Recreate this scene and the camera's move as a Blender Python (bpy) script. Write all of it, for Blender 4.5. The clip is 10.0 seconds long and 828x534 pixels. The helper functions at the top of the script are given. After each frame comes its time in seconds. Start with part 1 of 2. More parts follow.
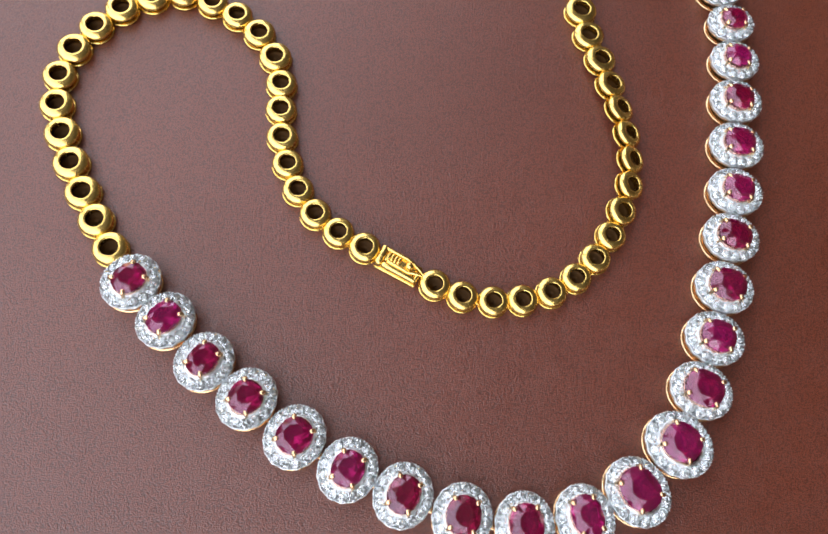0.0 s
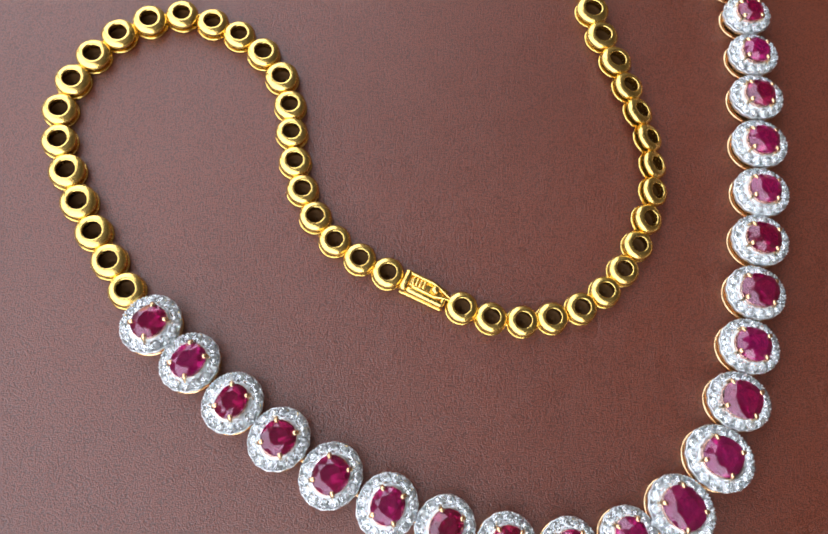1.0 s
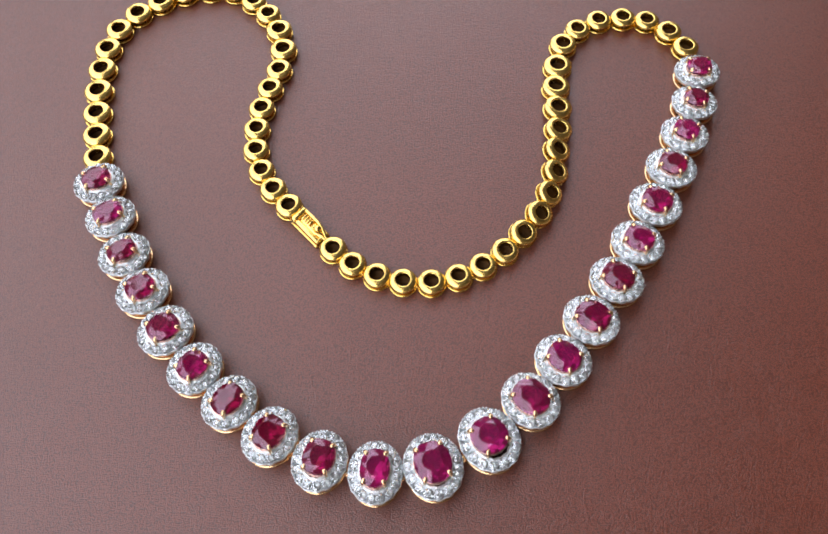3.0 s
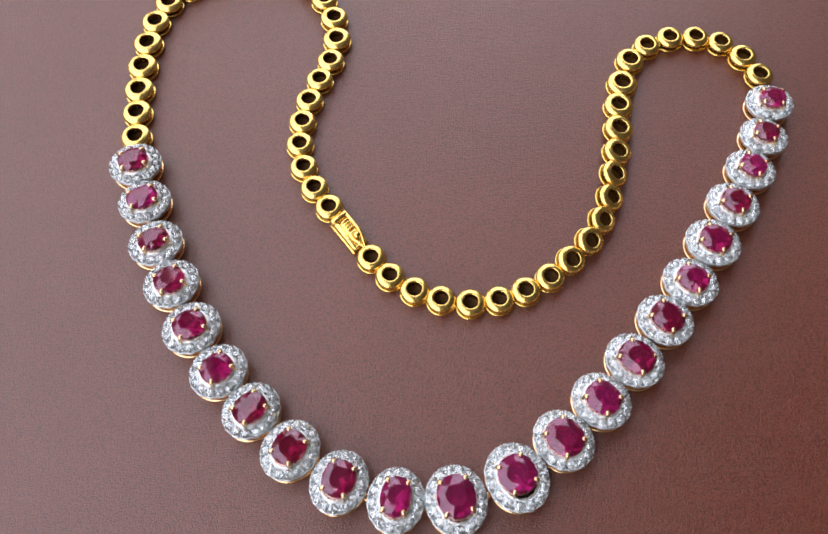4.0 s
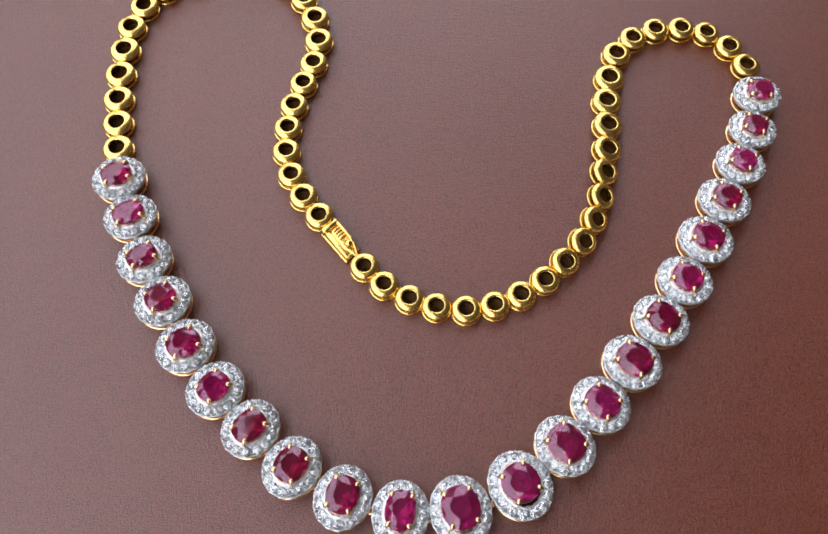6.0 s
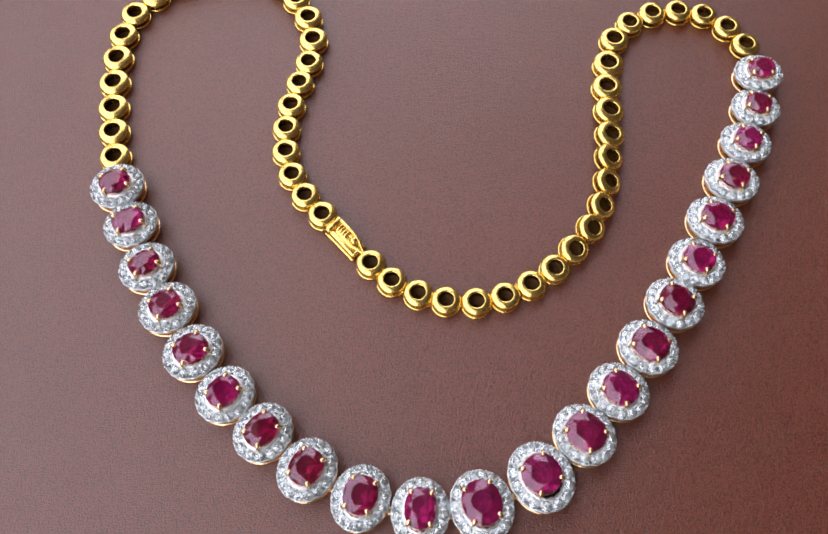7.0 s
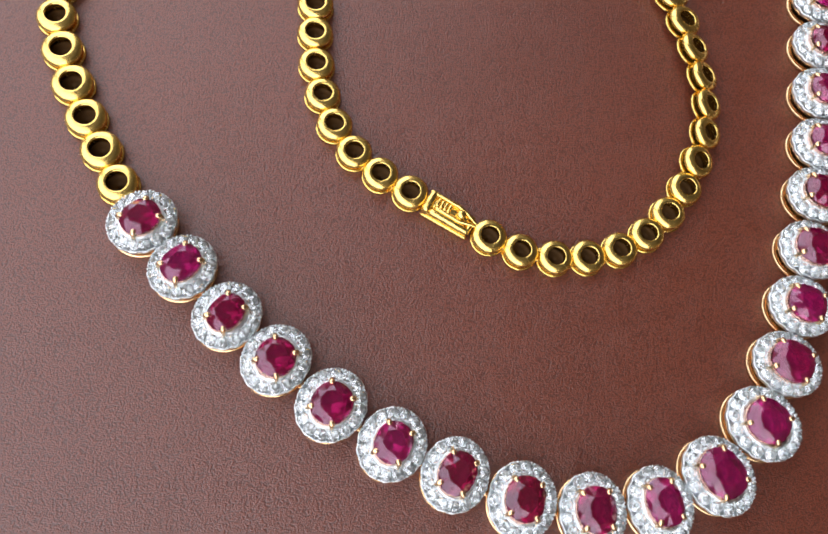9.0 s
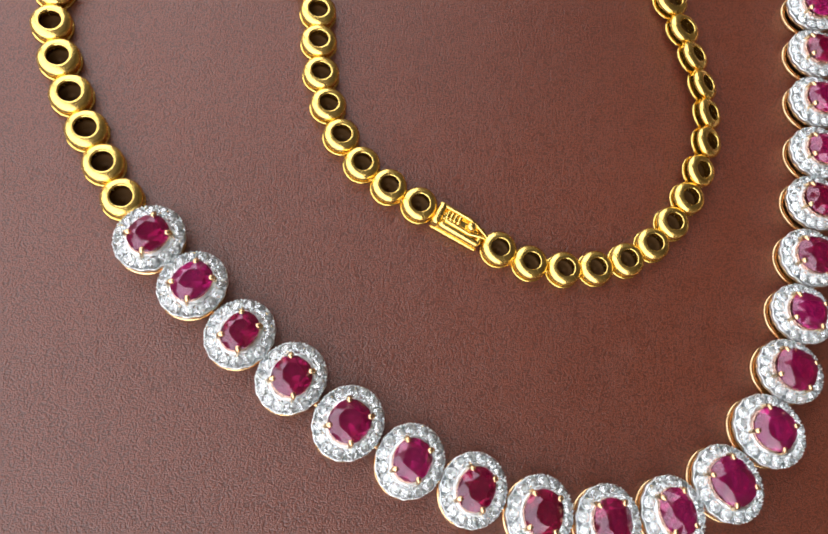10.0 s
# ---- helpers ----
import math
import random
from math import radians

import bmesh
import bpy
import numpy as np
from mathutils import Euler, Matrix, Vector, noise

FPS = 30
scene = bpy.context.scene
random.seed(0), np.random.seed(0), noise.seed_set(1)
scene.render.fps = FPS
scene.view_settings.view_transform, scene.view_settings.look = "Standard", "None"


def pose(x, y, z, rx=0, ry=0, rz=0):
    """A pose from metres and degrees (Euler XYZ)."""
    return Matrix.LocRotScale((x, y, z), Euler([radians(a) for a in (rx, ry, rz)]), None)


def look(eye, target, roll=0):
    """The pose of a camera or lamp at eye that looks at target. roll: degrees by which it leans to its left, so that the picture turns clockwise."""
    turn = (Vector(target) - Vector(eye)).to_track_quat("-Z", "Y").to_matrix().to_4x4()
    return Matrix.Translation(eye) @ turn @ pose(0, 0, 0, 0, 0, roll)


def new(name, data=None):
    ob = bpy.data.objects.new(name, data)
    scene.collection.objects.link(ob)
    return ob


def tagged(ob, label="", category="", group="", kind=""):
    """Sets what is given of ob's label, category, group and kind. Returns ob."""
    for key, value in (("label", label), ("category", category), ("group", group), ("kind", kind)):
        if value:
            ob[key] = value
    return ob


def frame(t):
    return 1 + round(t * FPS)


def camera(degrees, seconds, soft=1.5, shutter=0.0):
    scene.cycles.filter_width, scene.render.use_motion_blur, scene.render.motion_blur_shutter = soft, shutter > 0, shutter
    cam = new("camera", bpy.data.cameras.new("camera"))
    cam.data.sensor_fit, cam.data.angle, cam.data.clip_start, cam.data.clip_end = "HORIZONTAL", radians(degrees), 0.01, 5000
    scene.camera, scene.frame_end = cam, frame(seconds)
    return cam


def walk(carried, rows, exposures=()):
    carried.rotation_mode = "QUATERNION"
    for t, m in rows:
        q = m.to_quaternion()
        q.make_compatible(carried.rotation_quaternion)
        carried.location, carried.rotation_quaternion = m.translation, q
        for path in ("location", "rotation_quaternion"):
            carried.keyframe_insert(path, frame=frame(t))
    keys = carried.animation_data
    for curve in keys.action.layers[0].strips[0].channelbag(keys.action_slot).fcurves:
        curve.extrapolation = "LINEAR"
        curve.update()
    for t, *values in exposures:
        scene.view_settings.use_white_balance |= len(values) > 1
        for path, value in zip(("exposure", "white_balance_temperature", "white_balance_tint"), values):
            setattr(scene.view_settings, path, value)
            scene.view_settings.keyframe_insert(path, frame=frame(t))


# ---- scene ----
# lengths of the necklace are in millimetres; MM turns them into metres
MM = 0.001
cam = camera(51.29, 10.0, soft=1.7)
# seconds, x, y, z in mm, turn in degrees
ROWS = [
    (0.0, -38.73, -39.57, 109.90, 19.61, -5.25, -29.55),
    (0.2, -38.20, -36.66, 108.91, 18.92, -5.41, -31.43),
    (0.5, -39.11, -32.54, 107.53, 18.32, -5.32, -32.56),
    (0.7, -39.93, -30.55, 107.74, 17.68, -5.45, -32.97),
    (1.0, -38.74, -30.24, 108.97, 17.77, -5.03, -32.76),
    (1.2, -39.19, -30.94, 109.91, 18.17, -5.28, -32.50),
    (1.5, -36.42, -39.54, 113.19, 20.31, -4.33, -29.45),
    (1.6, -29.68, -45.88, 117.09, 20.94, -2.32, -26.87),
    (1.7, -23.67, -58.17, 118.03, 23.92, 0.09, -24.79),
    (1.8, -21.58, -65.33, 120.14, 24.64, 0.43, -23.66),
    (1.9, -18.59, -74.44, 116.91, 26.67, 1.38, -22.34),
    (2.0, -14.16, -79.60, 113.04, 27.64, 2.27, -20.85),
    (2.2, -11.46, -76.75, 111.98, 26.76, 1.16, -17.89),
    (3.3, -4.62, -79.91, 115.75, 28.08, 1.52, -7.88),
    (3.5, -5.83, -72.18, 114.64, 26.05, 0.61, -6.19),
    (3.7, -8.99, -71.38, 114.96, 25.62, -0.72, -5.19),
    (4.0, -7.38, -70.28, 113.49, 25.80, 0.35, -4.76),
    (4.2, -1.22, -73.81, 111.81, 27.74, 2.61, -4.47),
    (4.5, 0.18, -70.50, 111.53, 27.18, 2.37, -4.61),
    (4.7, -2.62, -70.01, 113.83, 26.63, 1.55, -5.11),
    (5.0, 0.02, -75.78, 110.11, 29.30, 2.87, -4.35),
    (5.2, 1.13, -79.89, 106.27, 31.12, 3.80, -3.72),
    (5.5, -3.00, -79.14, 109.80, 30.02, 2.22, -5.07),
    (5.7, -6.70, -70.41, 114.13, 26.38, 0.59, -5.87),
    (6.8, -11.14, -61.04, 115.25, 22.12, -0.38, -10.63),
    (7.0, -11.06, -66.04, 111.94, 24.66, 0.65, -9.76),
    (7.2, -8.95, -71.91, 108.22, 26.90, 1.99, -8.90),
    (7.5, -14.03, -67.13, 107.16, 25.43, 0.15, -10.67),
    (7.6, -18.42, -62.75, 107.86, 24.56, -0.81, -12.26),
    (7.7, -25.74, -56.42, 107.87, 22.68, -2.83, -14.58),
    (7.8, -27.27, -55.16, 106.12, 22.50, -2.44, -16.15),
    (8.0, -28.07, -54.19, 100.16, 22.24, -1.42, -19.90),
    (8.2, -34.52, -47.59, 95.36, 20.11, -3.16, -24.10),
    (8.3, -38.33, -46.84, 95.18, 20.31, -4.14, -26.06),
    (8.4, -40.91, -45.99, 95.30, 20.46, -5.36, -26.86),
    (8.5, -40.64, -42.82, 95.78, 19.15, -5.67, -27.28),
    (8.7, -42.05, -39.28, 95.27, 19.03, -5.78, -27.20),
    (9.0, -44.96, -34.89, 94.27, 18.28, -7.45, -28.59),
    (9.2, -46.75, -33.14, 93.45, 18.15, -7.93, -28.71),
    (9.5, -47.70, -32.07, 93.41, 17.93, -8.81, -29.51),
    (9.7, -49.23, -30.22, 93.91, 17.47, -9.68, -29.53),
    (10.0, -49.10, -28.24, 93.75, 17.22, -10.38, -30.06),
]
# the phone sets its exposure and white balance as it moves: seconds, stops, kelvin, tint
EXPOSURES = [(0.0, -0.04, 6500, 10), (2.0, 0.02, 6500, 10), (3.5, -0.15, 6600, 13), (7.5, -0.17, 6600, 13), (8.5, -0.12, 6600, 11), (10.0, -0.06, 7050, 10)]
walk(cam, [(t, pose(x * MM, y * MM, z * MM, rx, ry, rz)) for t, x, y, z, rx, ry, rz in ROWS], EXPOSURES)

# ---- daylight from a window beside the table ----
world = bpy.data.worlds.new("daylight")
scene.world = world
world.use_nodes = True
wn = world.node_tree.nodes
sky = wn.new("ShaderNodeTexSky")
sky.sky_type, sky.sun_disc = "NISHITA", False
sky.sun_elevation, sky.sun_rotation = radians(40), radians(200)
world.node_tree.links.new(sky.outputs[0], wn["Background"].inputs[0])
wn["Background"].inputs[1].default_value = 0.1

ROOM_W, ROOM_N, ROOM_E, ROOM_S = -0.37, 0.82, 2.4, -1.8
FLOOR_Z, CEIL_Z = -0.75, 2.10
WIN_Y0, WIN_Y1, WIN_Z0, WIN_Z1 = -1.50, 0.75, 0.10, 1.95
WIN_X0, WIN_X1, NORTH_TOP = -0.30, 0.50, 1.50


def window_light(width, height, eye, target, energy):
    lamp = bpy.data.lights.new("window_daylight", "AREA")
    lamp.shape, lamp.size, lamp.size_y, lamp.energy = "RECTANGLE", width, height, energy
    lamp.color = (0.91, 0.92, 1.0)
    new("window_daylight", lamp).matrix_world = look(eye, target)


WEST_MID, NORTH_MID = (WIN_Z0 + WIN_Z1) / 2, (WIN_Z0 + NORTH_TOP) / 2
window_light(WIN_Y1 - WIN_Y0, WIN_Z1 - WIN_Z0, (ROOM_W - 0.02, (WIN_Y0 + WIN_Y1) / 2, WEST_MID), (0.5, (WIN_Y0 + WIN_Y1) / 2, WEST_MID), 37.4)
window_light(WIN_X1 - WIN_X0, NORTH_TOP - WIN_Z0, ((WIN_X0 + WIN_X1) / 2, ROOM_N + 0.02, NORTH_MID), ((WIN_X0 + WIN_X1) / 2, 0, NORTH_MID), 10.6)


# ---- materials ----
def material(name):
    m = bpy.data.materials.new(name)
    m.use_nodes = True
    return m, m.node_tree.nodes, m.node_tree.links, m.node_tree.nodes["Principled BSDF"]


def coords(n, l, scale):
    tc, mp = n.new("ShaderNodeTexCoord"), n.new("ShaderNodeMapping")
    mp.inputs["Scale"].default_value = (scale, scale, scale)
    l.new(tc.outputs["Object"], mp.inputs["Vector"])
    return mp.outputs["Vector"]


def noise_node(n, l, vec, scale, detail=3.0, rough=0.5):
    t = n.new("ShaderNodeTexNoise")
    t.inputs["Scale"].default_value, t.inputs["Detail"].default_value, t.inputs["Roughness"].default_value = scale, detail, rough
    l.new(vec, t.inputs["Vector"])
    return t.outputs["Fac"]


def ramp(n, l, fac, stops):
    r = n.new("ShaderNodeValToRGB")
    while len(r.color_ramp.elements) < len(stops):
        r.color_ramp.elements.new(0.5)
    for e, (p, c) in zip(r.color_ramp.elements, stops):
        e.position, e.color = p, (*c, 1) if len(c) == 3 else c
    l.new(fac, r.inputs["Fac"])
    return r.outputs["Color"]


def bump(n, l, height, strength, distance, normal=None):
    b = n.new("ShaderNodeBump")
    b.inputs["Strength"].default_value, b.inputs["Distance"].default_value = strength, distance
    l.new(height, b.inputs["Height"])
    if normal is not None:
        l.new(normal, b.inputs["Normal"])
    return b.outputs["Normal"]


def leather_material():
    m, n, l, p = material("brown_leather")
    v = coords(n, l, 1.0)
    # pebbles of the grain, bent by noise so that no cell is regular, with creases between them
    warp = n.new("ShaderNodeTexNoise")
    warp.inputs["Scale"].default_value, warp.inputs["Detail"].default_value = 1500, 2
    l.new(v, warp.inputs["Vector"])
    off = n.new("ShaderNodeVectorMath")
    off.operation = "MULTIPLY_ADD"
    off.inputs[1].default_value = (0.00028, 0.00028, 0.0)
    l.new(warp.outputs["Color"], off.inputs[0])
    l.new(v, off.inputs[2])
    squeeze = n.new("ShaderNodeMapping")
    squeeze.inputs["Rotation"].default_value = (0, 0, 0.5)
    squeeze.inputs["Scale"].default_value = (1.0, 1.3, 1.0)
    l.new(off.outputs[0], squeeze.inputs["Vector"])
    cell = n.new("ShaderNodeTexVoronoi")
    cell.feature, cell.inputs["Scale"].default_value = "SMOOTH_F1", 5000
    cell.inputs["Smoothness"].default_value = 0.4
    l.new(squeeze.outputs[0], cell.inputs["Vector"])
    small = n.new("ShaderNodeTexVoronoi")
    small.feature, small.inputs["Scale"].default_value = "F1", 11000
    l.new(off.outputs[0], small.inputs["Vector"])
    fine = noise_node(n, l, v, 9000, 2)
    broad = noise_node(n, l, v, 22, 4, 0.6)
    middle = noise_node(n, l, v, 260, 3)
    tone = ramp(n, l, broad, [(0.3, (0.138, 0.0315, 0.0140)), (0.7, (0.164, 0.0385, 0.0175))])
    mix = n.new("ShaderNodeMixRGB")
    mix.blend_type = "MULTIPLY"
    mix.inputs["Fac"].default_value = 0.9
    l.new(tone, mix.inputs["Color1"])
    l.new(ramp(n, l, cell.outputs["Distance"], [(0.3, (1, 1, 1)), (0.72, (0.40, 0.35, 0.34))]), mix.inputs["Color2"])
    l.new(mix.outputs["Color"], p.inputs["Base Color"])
    l.new(ramp(n, l, middle, [(0.3, (0.29,) * 3), (0.7, (0.37,) * 3)]), p.inputs["Roughness"])
    p.inputs["Specular IOR Level"].default_value = 0.82
    b = bump(n, l, middle, 0.3, 0.00008)
    for tex, depth in ((cell, 0.000053), (small, 0.000008)):
        inv = n.new("ShaderNodeMath")
        inv.operation = "SUBTRACT"
        inv.inputs[0].default_value = 1.0
        l.new(tex.outputs["Distance"], inv.inputs[1])
        b = bump(n, l, inv.outputs[0], 1.0, depth, b)
    b = bump(n, l, fine, 0.3, 0.000006, b)
    l.new(b, p.inputs["Normal"])
    return m


def gold_material(name, colour, lo, hi):
    m, n, l, p = material(name)
    v = coords(n, l, 1.0)
    p.inputs["Metallic"].default_value = 1.0
    blotch = noise_node(n, l, v, 700, 3)
    l.new(ramp(n, l, blotch, [(0.3, colour), (0.75, tuple(c * 0.9 for c in colour))]), p.inputs["Base Color"])
    l.new(ramp(n, l, noise_node(n, l, v, 2500, 3), [(0.3, (lo,) * 3), (0.7, (hi,) * 3)]), p.inputs["Roughness"])
    b = bump(n, l, noise_node(n, l, v, 900, 2), 0.12, 0.0002)
    l.new(b, p.inputs["Normal"])
    return m


def ruby_material():
    m, n, l, p = material("ruby")
    v = coords(n, l, 1.0)
    info = n.new("ShaderNodeObjectInfo")
    tint = ramp(n, l, info.outputs["Random"], [(0.0, (0.50, 0.006, 0.10)), (0.35, (0.66, 0.016, 0.24)), (0.65, (0.40, 0.005, 0.06)), (1.0, (0.60, 0.010, 0.18))])
    cloud = noise_node(n, l, v, 420, 4, 0.65)
    mix = n.new("ShaderNodeMixRGB")
    mix.blend_type = "MULTIPLY"
    mix.inputs["Fac"].default_value = 0.8
    l.new(tint, mix.inputs["Color1"])
    l.new(ramp(n, l, cloud, [(0.36, (0.35, 0.3, 0.3)), (0.64, (1, 1, 1))]), mix.inputs["Color2"])
    l.new(mix.outputs["Color"], p.inputs["Base Color"])
    p.inputs["IOR"].default_value = 1.77
    p.inputs["Roughness"].default_value = 0.035
    p.inputs["Transmission Weight"].default_value = 0.76
    p.inputs["Specular Tint"].default_value = (0.95, 0.85, 1.0, 1)
    return m


def diamond_material():
    m, n, l, p = material("diamond")
    p.inputs["Base Color"].default_value = (0.83, 0.90, 0.91, 1)
    p.inputs["IOR"].default_value = 2.4
    p.inputs["Roughness"].default_value = 0.02
    p.inputs["Transmission Weight"].default_value = 0.87
    return m


def paint_material(name, colour, rough):
    m, n, l, p = material(name)
    v = coords(n, l, 1.0)
    l.new(ramp(n, l, noise_node(n, l, v, 3, 5), [(0.3, colour), (0.7, tuple(c * 0.93 for c in colour))]), p.inputs["Base Color"])
    p.inputs["Roughness"].default_value = rough
    l.new(bump(n, l, noise_node(n, l, v, 180, 3), 0.1, 0.001), p.inputs["Normal"])
    return m


LEATHER = leather_material()
GOLD = gold_material("yellow_gold", (0.94, 0.67, 0.20), 0.2, 0.28)
GOLD_PINK = gold_material("rose_yellow_gold", (0.90, 0.63, 0.36), 0.16, 0.26)
# near-black gold: the shade inside the ring holes, put into a colour
HOLE_SHADE = gold_material("hole_shade_gold", (0.075, 0.042, 0.02), 0.5, 0.65)
WHITE_GOLD = gold_material("white_gold", (0.84, 0.89, 0.91), 0.26, 0.4)
ROSE = gold_material("rose_white_gold", (0.86, 0.60, 0.50), 0.2, 0.3)
RUBY = ruby_material()
DIAMOND = diamond_material()
WALL = paint_material("wall_paint", (0.36, 0.32, 0.27), 0.7)
TAN_WALL = paint_material("tan_wall_paint", (0.22, 0.16, 0.11), 0.7)
CEILING = paint_material("ceiling_paint", (0.18, 0.16, 0.14), 0.8)
FLOOR = paint_material("floor_boards", (0.20, 0.13, 0.08), 0.5)
WOOD = paint_material("table_wood", (0.16, 0.09, 0.05), 0.45)


# ---- builders ----
def mesh_of(name, bm, mat, smooth=True):
    me = bpy.data.meshes.new(name)
    bmesh.ops.recalc_face_normals(bm, faces=bm.faces)
    for f in bm.faces:
        f.smooth = smooth
    bm.to_mesh(me)
    bm.free()
    me.materials.append(mat)
    return me


def part(name, data, parent, m=None, label=""):
    ob = new(name, data)
    ob.parent = parent
    if m is not None:
        ob.matrix_basis = m
    if label:
        ob["label"] = label
    return ob


def box(bm, x0, x1, y0, y1, z0, z1, bevel=0.0):
    geo = bmesh.ops.create_cube(bm, size=1.0)["verts"]
    for v in geo:
        v.co = Vector((x0 + (v.co.x + 0.5) * (x1 - x0), y0 + (v.co.y + 0.5) * (y1 - y0), z0 + (v.co.z + 0.5) * (z1 - z0)))
    if bevel:
        edges = list({e for v in geo for e in v.link_edges})
        bmesh.ops.bevel(bm, geom=edges, offset=bevel, segments=2, profile=0.5, affect="EDGES")


def lathe(bm, profile, a, b, n, wave=None):
    """A closed ring: profile points (offset from the oval a x b, height), turned round the oval."""
    loops = []
    for i in range(n):
        t = 2 * math.pi * i / n
        k = wave(t) if wave else 0.0
        loops.append([bm.verts.new(((a + d + k) * math.cos(t) * MM, (b + d + k) * math.sin(t) * MM, z * MM)) for d, z in profile])
    for i in range(n):
        p, q = loops[i], loops[(i + 1) % n]
        for j in range(len(profile)):
            k = (j + 1) % len(profile)
            bm.faces.new((p[j], q[j], q[k], p[k]))


def tube(bm, path, radii, n=8):
    """A round bar along path (mm) with a radius at each point and rounded ends."""
    pts = [Vector(p) for p in path]
    d0, d1 = (pts[0] - pts[1]).normalized(), (pts[-1] - pts[-2]).normalized()
    pts = [pts[0] + d0 * radii[0] * 0.9, pts[0] + d0 * radii[0] * 0.6] + pts + [pts[-1] + d1 * radii[-1] * 0.6, pts[-1] + d1 * radii[-1] * 0.9]
    rr = [radii[0] * 0.35, radii[0] * 0.8] + list(radii) + [radii[-1] * 0.8, radii[-1] * 0.35]
    rings = []
    for i, (p, r) in enumerate(zip(pts, rr)):
        d = (pts[min(i + 1, len(pts) - 1)] - pts[max(i - 1, 0)]).normalized()
        side = d.orthogonal().normalized() if abs(d.z) > 0.95 else d.cross(Vector((0, 0, 1))).normalized()
        up = side.cross(d)
        rings.append([bm.verts.new((p + (side * math.cos(2 * math.pi * k / n) + up * math.sin(2 * math.pi * k / n)) * r) * MM) for k in range(n)])
    for p, q in zip(rings, rings[1:]):
        for k in range(n):
            bm.faces.new((p[k], p[(k + 1) % n], q[(k + 1) % n], q[k]))
    bm.faces.new(rings[0])
    bm.faces.new(rings[-1][::-1])


def ball(bm, x, y, z, r, sub=1, flat=1.0):
    for v in bmesh.ops.create_icosphere(bm, subdivisions=sub, radius=r * MM)["verts"]:
        v.co = Vector((v.co.x, v.co.y, v.co.z * flat)) + Vector((x, y, z)) * MM


def gem(a, b, n, table, crown, pavilion, girdle=0.06, square=0.0, uneven=0.0):
    """A brilliant-cut stone round z = 0 at its girdle: table, star and kite facets, girdle, pavilion. In mm."""
    bm = bmesh.new()

    def at(t, k, z):
        s = 1 + square * math.cos(4 * t) * -0.5
        if k < 1:
            t, k, z = t + random.uniform(-uneven, uneven), k + random.uniform(-uneven, uneven) * 0.5, z
        return bm.verts.new((a * k * s * math.cos(t) * MM, b * k * s * math.sin(t) * MM, z * MM))

    step = 2 * math.pi / n
    top = [at((i + 0.5) * step, table, crown) for i in range(n)]
    mid = [at(i * step, (table + 1) / 2 + 0.06, crown * 0.55) for i in range(n)]
    g1 = [at(i * step / 2, 1.0, girdle) for i in range(2 * n)]
    g0 = [at(i * step / 2, 1.0, -girdle) for i in range(2 * n)]
    low = [at(i * step, 0.52, -pavilion * 0.55) for i in range(n)]
    tip = bm.verts.new((0, 0, -pavilion * MM))
    bm.faces.new(top)
    for i in range(n):
        j, h = (i + 1) % n, (i - 1) % n
        bm.faces.new((top[h], top[i], mid[i]))
        bm.faces.new((mid[i], g1[2 * i], g1[2 * i + 1]))
        bm.faces.new((mid[i], g1[2 * i - 1], g1[2 * i]))
        bm.faces.new((mid[i], g1[2 * i + 1], top[i]))
        bm.faces.new((mid[j], top[i], g1[2 * i + 1]))
        bm.faces.new((low[i], g0[2 * i], g0[2 * i + 1]))
        bm.faces.new((low[i], g0[2 * i - 1], g0[2 * i]))
        bm.faces.new((low[i], g0[2 * i + 1], low[j]))
        bm.faces.new((low[i], low[j], tip))
    for i in range(2 * n):
        j = (i + 1) % (2 * n)
        bm.faces.new((g1[i], g1[j], g0[j], g0[i]))
    return bm


# ---- the room and the table ----
def slab(name, x0, x1, y0, y1, z0, z1, mat, label):
    bm = bmesh.new()
    box(bm, x0, x1, y0, y1, z0, z1)
    return tagged(new(name, mesh_of(name, bm, mat, False)), label, kind="structure")


T = 0.12
slab("floor", ROOM_W - T, ROOM_E + T, ROOM_S - T, ROOM_N + T, FLOOR_Z - 0.1, FLOOR_Z, FLOOR, "plain brown floor under the table")
slab("ceiling", ROOM_W - T, ROOM_E + T, ROOM_S - T, ROOM_N + T, CEIL_Z, CEIL_Z + 0.1, CEILING, "plain grey ceiling of the room")
bm = bmesh.new()
box(bm, ROOM_W - T, WIN_X0, ROOM_N, ROOM_N + T, FLOOR_Z, CEIL_Z)
box(bm, WIN_X1, ROOM_E + T, ROOM_N, ROOM_N + T, FLOOR_Z, CEIL_Z)
box(bm, WIN_X0, WIN_X1, ROOM_N, ROOM_N + T, FLOOR_Z, WIN_Z0)
box(bm, WIN_X0, WIN_X1, ROOM_N, ROOM_N + T, NORTH_TOP, CEIL_Z)
tagged(new("wall_north", mesh_of("wall_north", bm, WALL, False)), "plain beige wall with a window opening", kind="structure")
slab("wall_south", ROOM_W - T, ROOM_E + T, ROOM_S - T, ROOM_S, FLOOR_Z, CEIL_Z, TAN_WALL, "plain brown wall of the room")
slab("wall_east", ROOM_E, ROOM_E + T, ROOM_S, ROOM_N, FLOOR_Z, CEIL_Z, TAN_WALL, "plain brown wall of the room")
bm = bmesh.new()
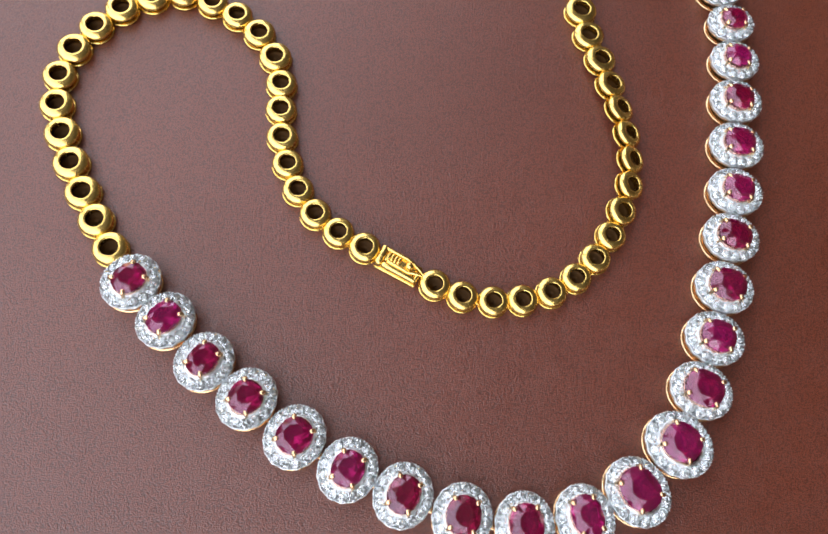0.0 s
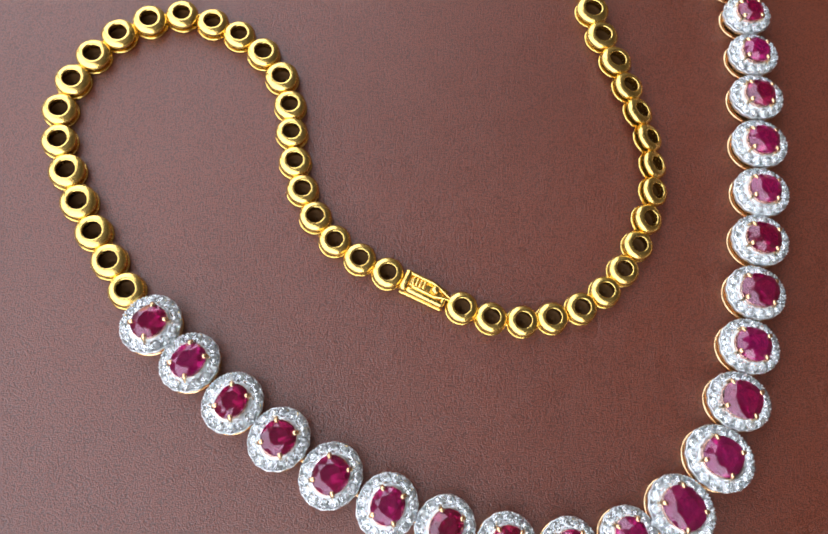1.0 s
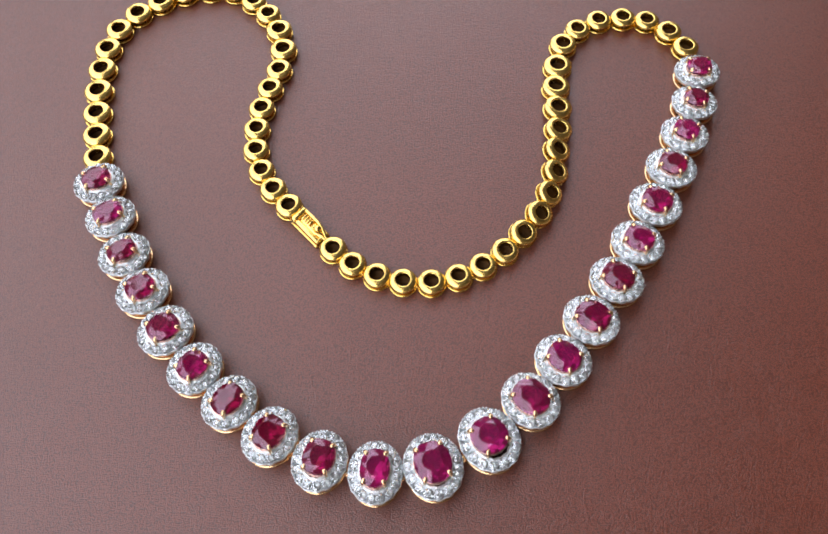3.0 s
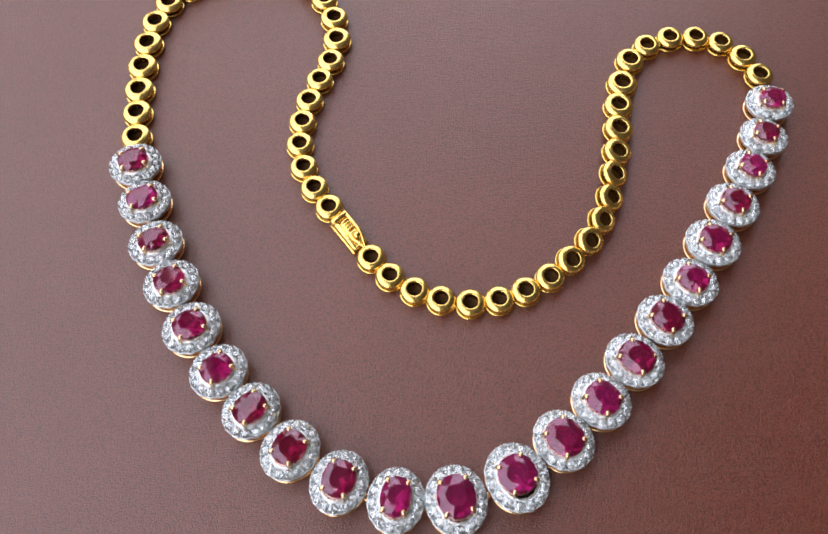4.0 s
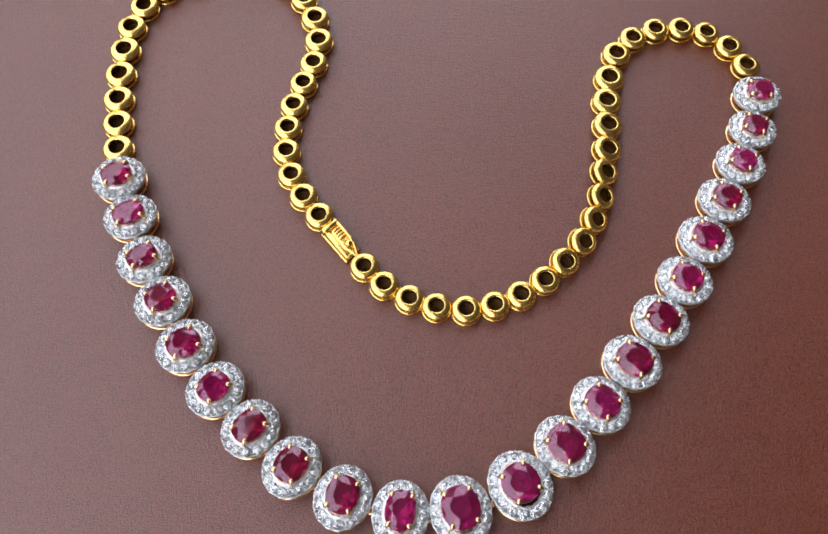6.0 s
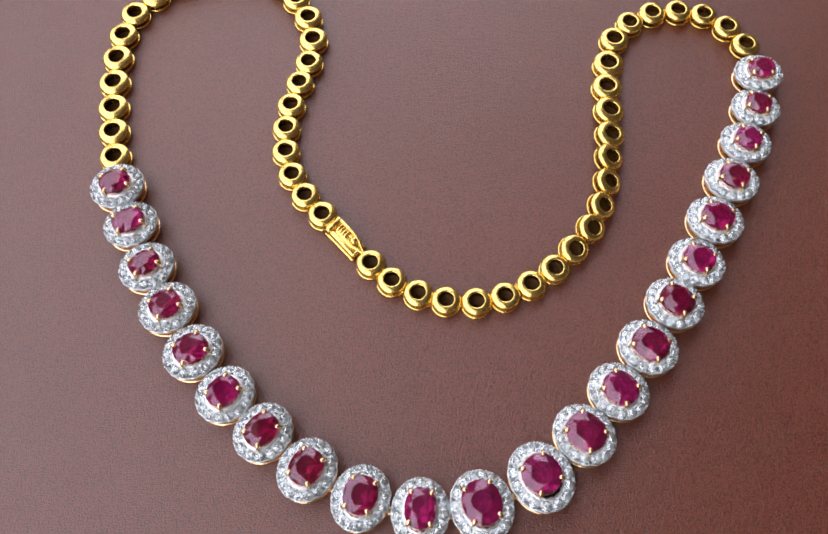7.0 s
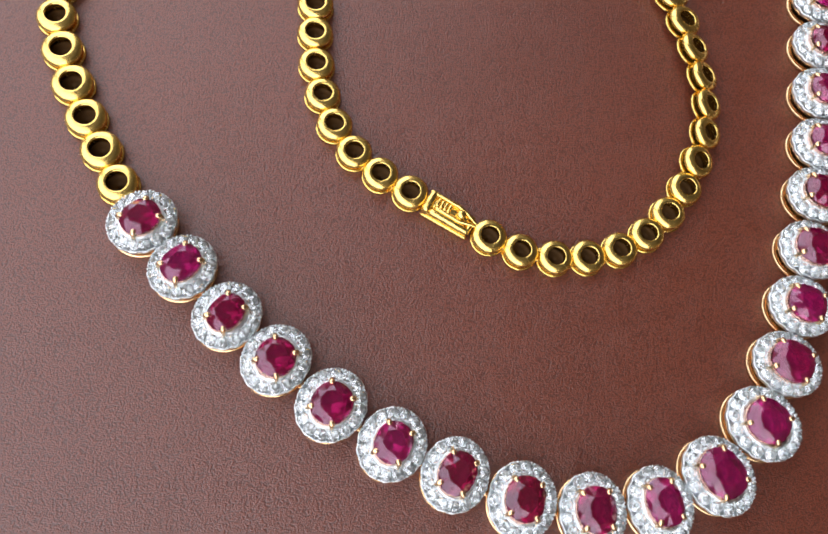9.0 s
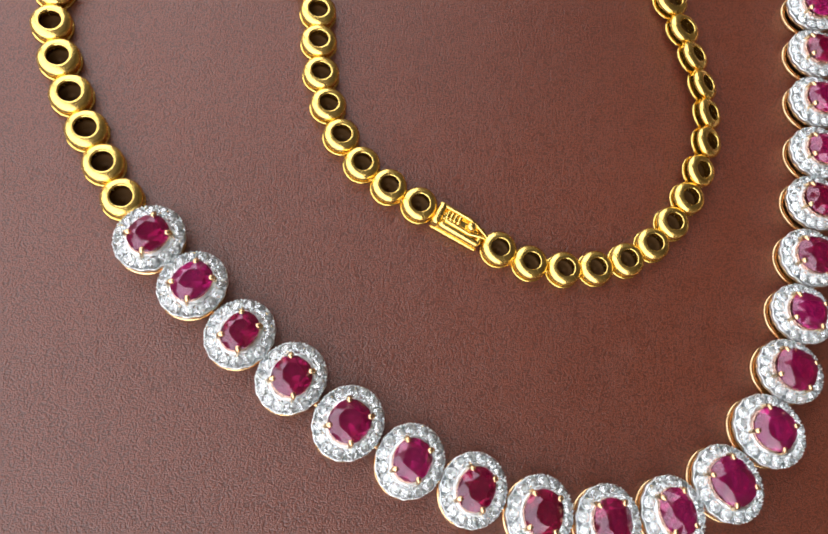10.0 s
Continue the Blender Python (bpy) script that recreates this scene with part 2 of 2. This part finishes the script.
box(bm, ROOM_W - T, ROOM_W, ROOM_S, WIN_Y0, FLOOR_Z, CEIL_Z)
box(bm, ROOM_W - T, ROOM_W, WIN_Y1, ROOM_N, FLOOR_Z, CEIL_Z)
box(bm, ROOM_W - T, ROOM_W, WIN_Y0, WIN_Y1, FLOOR_Z, WIN_Z0)
box(bm, ROOM_W - T, ROOM_W, WIN_Y0, WIN_Y1, WIN_Z1, CEIL_Z)
tagged(new("wall_west", mesh_of("wall_west", bm, WALL, False)), "plain beige wall with a wide window opening", kind="structure")

bm = bmesh.new()
box(bm, -0.33, 0.55, -0.40, 0.40, -0.004, 0.0, 0.0015)
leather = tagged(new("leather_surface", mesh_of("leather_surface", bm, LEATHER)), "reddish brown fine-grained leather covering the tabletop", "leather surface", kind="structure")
bm = bmesh.new()
box(bm, -0.35, 0.60, -0.45, 0.45, -0.04, -0.004, 0.004)
for sx in (-1, 1):
    for sy in (-1, 1):
        box(bm, 0.125 + sx * 0.42 - 0.03, 0.125 + sx * 0.42 + 0.03, sy * 0.38 - 0.03, sy * 0.38 + 0.03, FLOOR_Z, -0.04, 0.004)
tagged(new("table", mesh_of("table", bm, WOOD, False)), "plain dark wooden table under the leather", "table", kind="structure")

# ---- the necklace ----
RUBY_AT = [(-44.40, 4.23), (-42.66, -2.50), (-40.69, -9.63), (-38.13, -16.37), (-35.10, -23.41), (-31.28, -30.04), (-26.84, -35.94), (-21.77, -41.59), (-15.59, -46.17), (-8.57, -49.00), (-1.01, -49.61), (7.00, -47.48), (13.72, -43.30), (19.58, -38.51), (25.09, -33.32), (30.43, -27.85), (35.23, -22.43), (39.86, -16.53), (44.28, -10.56), (48.36, -4.80), (51.89, 0.91), (54.45, 7.03)]
GOLD_A = [(-44.99, 10.13), (-45.06, 14.71), (-45.0, 19.26), (-44.72, 23.95), (-44.06, 28.66), (-42.99, 33.18), (-40.91, 37.2), (-37.5, 40.41), (-33.38, 42.54), (-28.93, 43.78), (-24.22, 43.71), (-19.89, 42.31), (-16.83, 39.06), (-14.58, 35.49), (-13.07, 31.36), (-12.83, 26.74), (-14.04, 22.39), (-15.94, 18.69), (-17.75, 14.72), (-18.93, 10.68), (-19.45, 6.5), (-18.98, 2.31), (-17.48, -1.56), (-15.38, -5.14)]
GOLD_B = [(-9.63, -14.12), (-7.11, -17.28), (-3.79, -19.84), (-0.16, -21.55), (3.95, -22.47), (8.07, -22.32), (12.03, -21.22), (15.82, -19.48), (19.21, -17.22), (22.3, -14.5), (24.74, -11.26), (26.61, -7.58), (27.91, -3.53), (29.16, 0.56), (30.2, 4.94), (31.03, 9.44), (32.42, 13.74), (34.55, 17.81), (37.87, 20.57), (41.96, 21.85), (46.23, 21.56), (50.13, 20.16), (53.04, 16.96), (54.78, 13.03)]

necklace = tagged(new("necklace"), "gold necklace of oval ruby and diamond clusters on brown leather", "necklace")


def chain_frames(points, before, after):
    """Place, heading in degrees and local pitch of each link of a strand."""
    pts = [Vector(p) for p in points]
    ext = [Vector(before)] + pts + [Vector(after)]
    out = []
    for i in range(1, len(ext) - 1):
        d = ext[i + 1] - ext[i - 1]
        out.append((ext[i].x, ext[i].y, math.degrees(math.atan2(d.y, d.x)), d.length / 2))
    return out


# gold ring link, outer radius 2.1: a domed ring on a recessed neck, and the thin base ring below
R0 = 2.1
bm = bmesh.new()
lathe(bm, [(r - R0, z) for r, z in [(1.42, 0.02), (1.46, 0.6), (1.42, 1.1), (1.25, 1.38), (1.12, 1.52), (1.07, 1.62), (1.07, 1.74), (1.11, 1.83), (1.19, 1.86), (1.37, 1.85), (1.6, 1.78), (1.82, 1.67), (1.98, 1.5), (2.08, 1.34), (2.1, 1.18), (2.06, 1.02), (1.95, 0.92), (1.56, 0.88), (1.5, 0.02)]], R0, R0, 40)
RING = mesh_of("ring", bm, GOLD)
bm = bmesh.new()
lathe(bm, [(r - R0, z) for r, z in [(1.51, 0.0), (2.04, 0.0), (2.13, 0.06), (2.16, 0.2), (2.13, 0.32), (2.04, 0.38), (1.51, 0.34)]], R0, R0, 40)
BASE = mesh_of("base_ring", bm, GOLD)
bm = bmesh.new()
box(bm, 1.6 * MM, 2.5 * MM, -0.5 * MM, 0.5 * MM, 0.25 * MM, 0.85 * MM, 0.12 * MM)
TAB = mesh_of("hinge_tab", bm, GOLD)
# added dark disc that closes the ring's hole and stands in for its shade
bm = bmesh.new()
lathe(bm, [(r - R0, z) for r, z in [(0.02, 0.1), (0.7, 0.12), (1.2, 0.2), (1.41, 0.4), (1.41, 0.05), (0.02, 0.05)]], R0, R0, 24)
SHADE_PLATE = mesh_of("hole_shade_plate", bm, HOLE_SHADE)
bm = bmesh.new()
box(bm, -0.45 * MM, 0.45 * MM, -0.4 * MM, 0.4 * MM, 0.75 * MM, 1.5 * MM, 0.15 * MM)
LINK_TAB = mesh_of("hinge_tab", bm, GOLD_PINK)


def gold_link(x, y, heading, pitch, tilt):
    s = pitch / (2 * R0) * 1.03
    link = new("gold_link")
    link.parent = necklace
    lean = math.sin(radians(tilt))
    link.matrix_basis = pose(x * MM, y * MM, abs(lean) * 2.05 * s * MM, 0, 0, heading) @ pose(0, lean * 1.3 * MM, 0, tilt, 0, 0) @ Matrix.Diagonal((s, s, min(s, 1.04), 1))
    part("ring", RING, link)
    part("base_ring", BASE, link)
    part("hole_shade_plate", SHADE_PLATE, link, label="added dark plate standing in for the shade inside the hole")
    part("hinge_tab", TAB, link)


# links that lie on edge a little where the strand is twisted, in degrees
LEAN_B = {7: 7, 8: 15, 9: 23, 10: 28, 11: 28, 12: 23, 13: 14, 14: 7}
random.seed(4)
strand_a = chain_frames(GOLD_A, RUBY_AT[0], (-12.5, -9.4))
GOLD_B = [(x + (0.13 if i > 8 else 0.0), y + (0.38 if i > 16 else 0.0)) for i, (x, y) in enumerate(GOLD_B)]
strand_b = chain_frames(GOLD_B, (-12.5, -9.4), RUBY_AT[-1])
for strand in (strand_a, strand_b):
    for i, (x, y, h, p) in enumerate(strand):
        if i == 0:
            p = strand[1][3]
        if i == 23:
            p = strand[22][3]
        gold_link(x, y, h, p, random.uniform(-2, 2) + (LEAN_B.get(i, 0) if strand is strand_b else 0))

# cluster links: (ruby half width along the chain, half length across, turn)
DIA = mesh_of("diamond", gem(0.5, 0.5, 6, 0.44, 0.26, 0.43, 0.012, 0.0, 0.09), DIAMOND, False)


def cluster(i, x, y, heading, pitch, ra, rb, turn):
    # the middle clusters reach a little farther out below their rubies
    mid = math.exp(-((i - 9.5) / 2.3) ** 2)
    half = pitch * (0.508 if i in (10, 11) else 0.49)
    a, b = half, half + 0.38 + 0.2 * mid
    inward = 0.26 * mid
    c = new("cluster_link")
    c.parent = necklace
    c.matrix_basis = pose(x * MM, y * MM, 0, 0, 0, heading) @ pose(0, -inward * MM, 0) @ Matrix.Diagonal((1, 1, 0.9, 1))
    n = 15 if pitch > 6.9 else 13
    # gold basket: gallery ring, recessed wall, upper rim
    bm = bmesh.new()
    lathe(bm, [(-0.9, 0.0), (-0.24, 0.0), (-0.14, 0.07), (-0.08, 0.4), (-0.12, 0.62), (-0.2, 0.7), (-0.9, 0.68)], a, b, 40)
    part("gallery_ring", mesh_of("gallery_ring", bm, GOLD_PINK), c)
    bm = bmesh.new()
    lathe(bm, [(-1.2, 0.66), (-0.95, 0.66), (-0.9, 1.6), (-0.35, 1.82), (-0.1, 1.92), (-0.04, 2.2), (-0.3, 2.28), (-1.2, 1.9)], a, b, 40)
    part("basket", mesh_of("basket", bm, GOLD_PINK), c)
    # white gold halo that slopes outwards, with the small beads that hold the diamonds
    bm = bmesh.new()
    lathe(bm, [(-1.75, 2.6), (-0.3, 2.15), (-0.04, 2.2), (0.0, 2.6), (-0.08, 2.76), (-0.2, 2.74), (-0.45, 2.45), (-0.8, 2.5), (-1.2, 2.8), (-1.38, 3.3), (-1.55, 3.5), (-1.75, 3.4)], a, b, 64, lambda t: 0.07 * math.cos(n * t))
    ma, mb = a - 0.73, b - 0.73
    for k in range(n):
        t = 2 * math.pi * (k + 0.5) / n
        for d, z in ((0.6, 2.85), (-0.58, 3.34)):
            for turn_by, r in ((0.05, 0.17), (-0.05, 0.15)):
                ball(bm, (ma + d) * math.cos(t + turn_by), (mb + d) * math.sin(t + turn_by), z + random.uniform(-0.03, 0.03), r)
    part("halo", mesh_of("halo", bm, WHITE_GOLD), c, label="white gold halo")
    for k in range(n):
        t = 2 * math.pi * k / n
        size = 1.15 + 0.28 * (pitch / 7.5) + random.uniform(-0.03, 0.03)
        out = math.degrees(math.atan2(math.sin(t) / mb, math.cos(t) / ma))
        m = pose(ma * math.cos(t) * MM, mb * math.sin(t) * MM, 3.16 * MM, 0, 0, out) @ pose(0, 0, 0, random.uniform(-9, 9), 14 + random.uniform(-6, 6), 0)
        part("diamond", DIA, c, m @ pose(0, 0, 0, 0, 0, random.uniform(0, 360)) @ Matrix.Diagonal((size, size, size, 1)))
    for side in (-1, 1):
        part("hinge_tab", LINK_TAB, c, pose(side * a * MM, 0, 0))
    # gold seat below the ruby
    bm = bmesh.new()
    lathe(bm, [(-ra + 0.3, 2.2), (-0.45, 2.8), (-0.12, 3.85), (-0.07, 3.92), (-0.02, 3.85), (0.08, 2.8), (-0.3, 2.1), (-ra + 0.3, 2.0)], ra, rb, 32)
    part("seat", mesh_of("seat", bm, ROSE), c, pose(0, inward * MM, 0, 0, 0, turn))
    part("ruby", mesh_of("ruby", gem(ra, rb, 8, 0.56, 0.92, 1.7, 0.08, 0.06, 0.12), RUBY, False), c, pose(0, inward * MM, 4.36 * MM, random.uniform(-4, 4), random.uniform(-4, 4), turn), "deep red faceted oval ruby")
    for k in range(4):
        t = math.atan2(rb * 0.78, ra * 0.72) * (1 if k % 2 == 0 else -1) + (math.pi if k > 1 else 0)
        ux, uy = math.cos(t), math.sin(t)
        r = 1.0 / math.sqrt((ux / ra) ** 2 + (uy / rb) ** 2)
        bm = bmesh.new()
        tube(bm, [(ux * (r + 0.24), uy * (r + 0.24), 3.1), (ux * (r + 0.18), uy * (r + 0.18), 4.28), (ux * (r + 0.06), uy * (r + 0.06), 4.6), (ux * (r - 0.2), uy * (r - 0.2), 4.72)], [0.2, 0.24, 0.32, 0.32])
        part("prong", mesh_of("prong", bm, GOLD_PINK), c, pose(0, inward * MM, 0, 0, 0, turn))


# half width along the chain and half length across it of each ruby
RUBY_SIZE = [(1.83, 2.24), (1.8, 2.31), (1.7, 2.22), (2.0, 2.16), (2.09, 2.34), (1.92, 2.26), (1.9, 2.36), (2.05, 2.4), (2.07, 2.45), (1.9, 2.58), (2.38, 2.79), (2.38, 2.53), (2.3, 2.63), (2.12, 2.38), (2.16, 2.51), (2.05, 2.39), (1.94, 2.2), (2.02, 2.27), (1.95, 2.12), (1.84, 1.97), (1.68, 1.9), (1.75, 1.98)]
random.seed(9)
for i, (x, y, h, p) in enumerate(chain_frames(RUBY_AT, GOLD_A[0], GOLD_B[-1])):
    if i in (0, 21):
        p = 7.3 if i == 0 else 6.75
    cluster(i, x, y, h, p, RUBY_SIZE[i][0] * 1.06, RUBY_SIZE[i][1] * 1.03, random.uniform(-4, 4))

# clasp between the two gold strands
cx, cy = (GOLD_A[-1][0] + GOLD_B[0][0]) / 2, (GOLD_A[-1][1] + GOLD_B[0][1]) / 2
turn = math.degrees(math.atan2(GOLD_B[0][1] - GOLD_A[-1][1], GOLD_B[0][0] - GOLD_A[-1][0]))
clasp = new("clasp")
clasp.parent = necklace
clasp.matrix_basis = pose(cx * MM, cy * MM, 0, 0, 0, turn)


def clasp_part(name, build):
    bm = bmesh.new()
    build(bm)
    part(name, mesh_of(name, bm, GOLD), clasp)


def mbox(bm, x0, x1, y0, y1, z0, z1, bevel):
    box(bm, x0 * MM, x1 * MM, y0 * MM, y1 * MM, z0 * MM, z1 * MM, bevel * MM)


clasp_part("clasp_body", lambda bm: mbox(bm, -3.0, 2.9, -1.3, 1.3, 0.0, 1.25, 0.15))
clasp_part("upper_rail", lambda bm: tube(bm, [(-3.0, 1.2, 1.8), (0.6, 1.2, 1.78), (1.8, 0.95, 1.7), (3.5, 0.3, 1.55)], [0.27, 0.27, 0.25, 0.18], 10))
clasp_part("side_wall", lambda bm: mbox(bm, -3.0, 1.7, 1.0, 1.36, 0.9, 1.75, 0.12))
clasp_part("hinge_barrel", lambda bm: tube(bm, [(-2.75, -0.9, 1.4), (-2.75, 1.1, 1.65)], [0.55, 0.5], 16))
clasp_part("side_tube", lambda bm: tube(bm, [(-1.9, -0.92, 1.3), (2.6, -0.92, 1.2)], [0.5, 0.46], 16))
clasp_part("base_wire", lambda bm: tube(bm, [(-2.9, -1.32, 0.35), (2.8, -1.32, 0.35)], [0.28, 0.28], 12))
for k in range(4):
    clasp_part("rib", lambda bm: tube(bm, [(-1.8 + 0.5 * k, 0.05, 1.6), (-1.8 + 0.5 * k, 0.8, 1.68)], [0.23, 0.23], 10))
clasp_part("rib_plate", lambda bm: mbox(bm, -2.3, 2.2, -0.3, 1.05, 1.15, 1.48, 0.1))
clasp_part("push_ball", lambda bm: ball(bm, 1.25, 0.4, 1.72, 0.6, 3))
clasp_part("tongue", lambda bm: tube(bm, [(-1.6, -0.3, 1.5), (1.4, -0.35, 1.45), (2.5, -0.05, 1.5), (3.6, 0.2, 1.45)], [0.3, 0.3, 0.24, 0.2], 10))
clasp_part("end_knuckle", lambda bm: tube(bm, [(2.75, -0.9, 1.3), (2.75, -0.2, 1.35)], [0.32, 0.32], 10))
clasp_part("end_block", lambda bm: mbox(bm, -3.25, -2.25, -1.42, -0.5, 0.1, 1.6, 0.28))
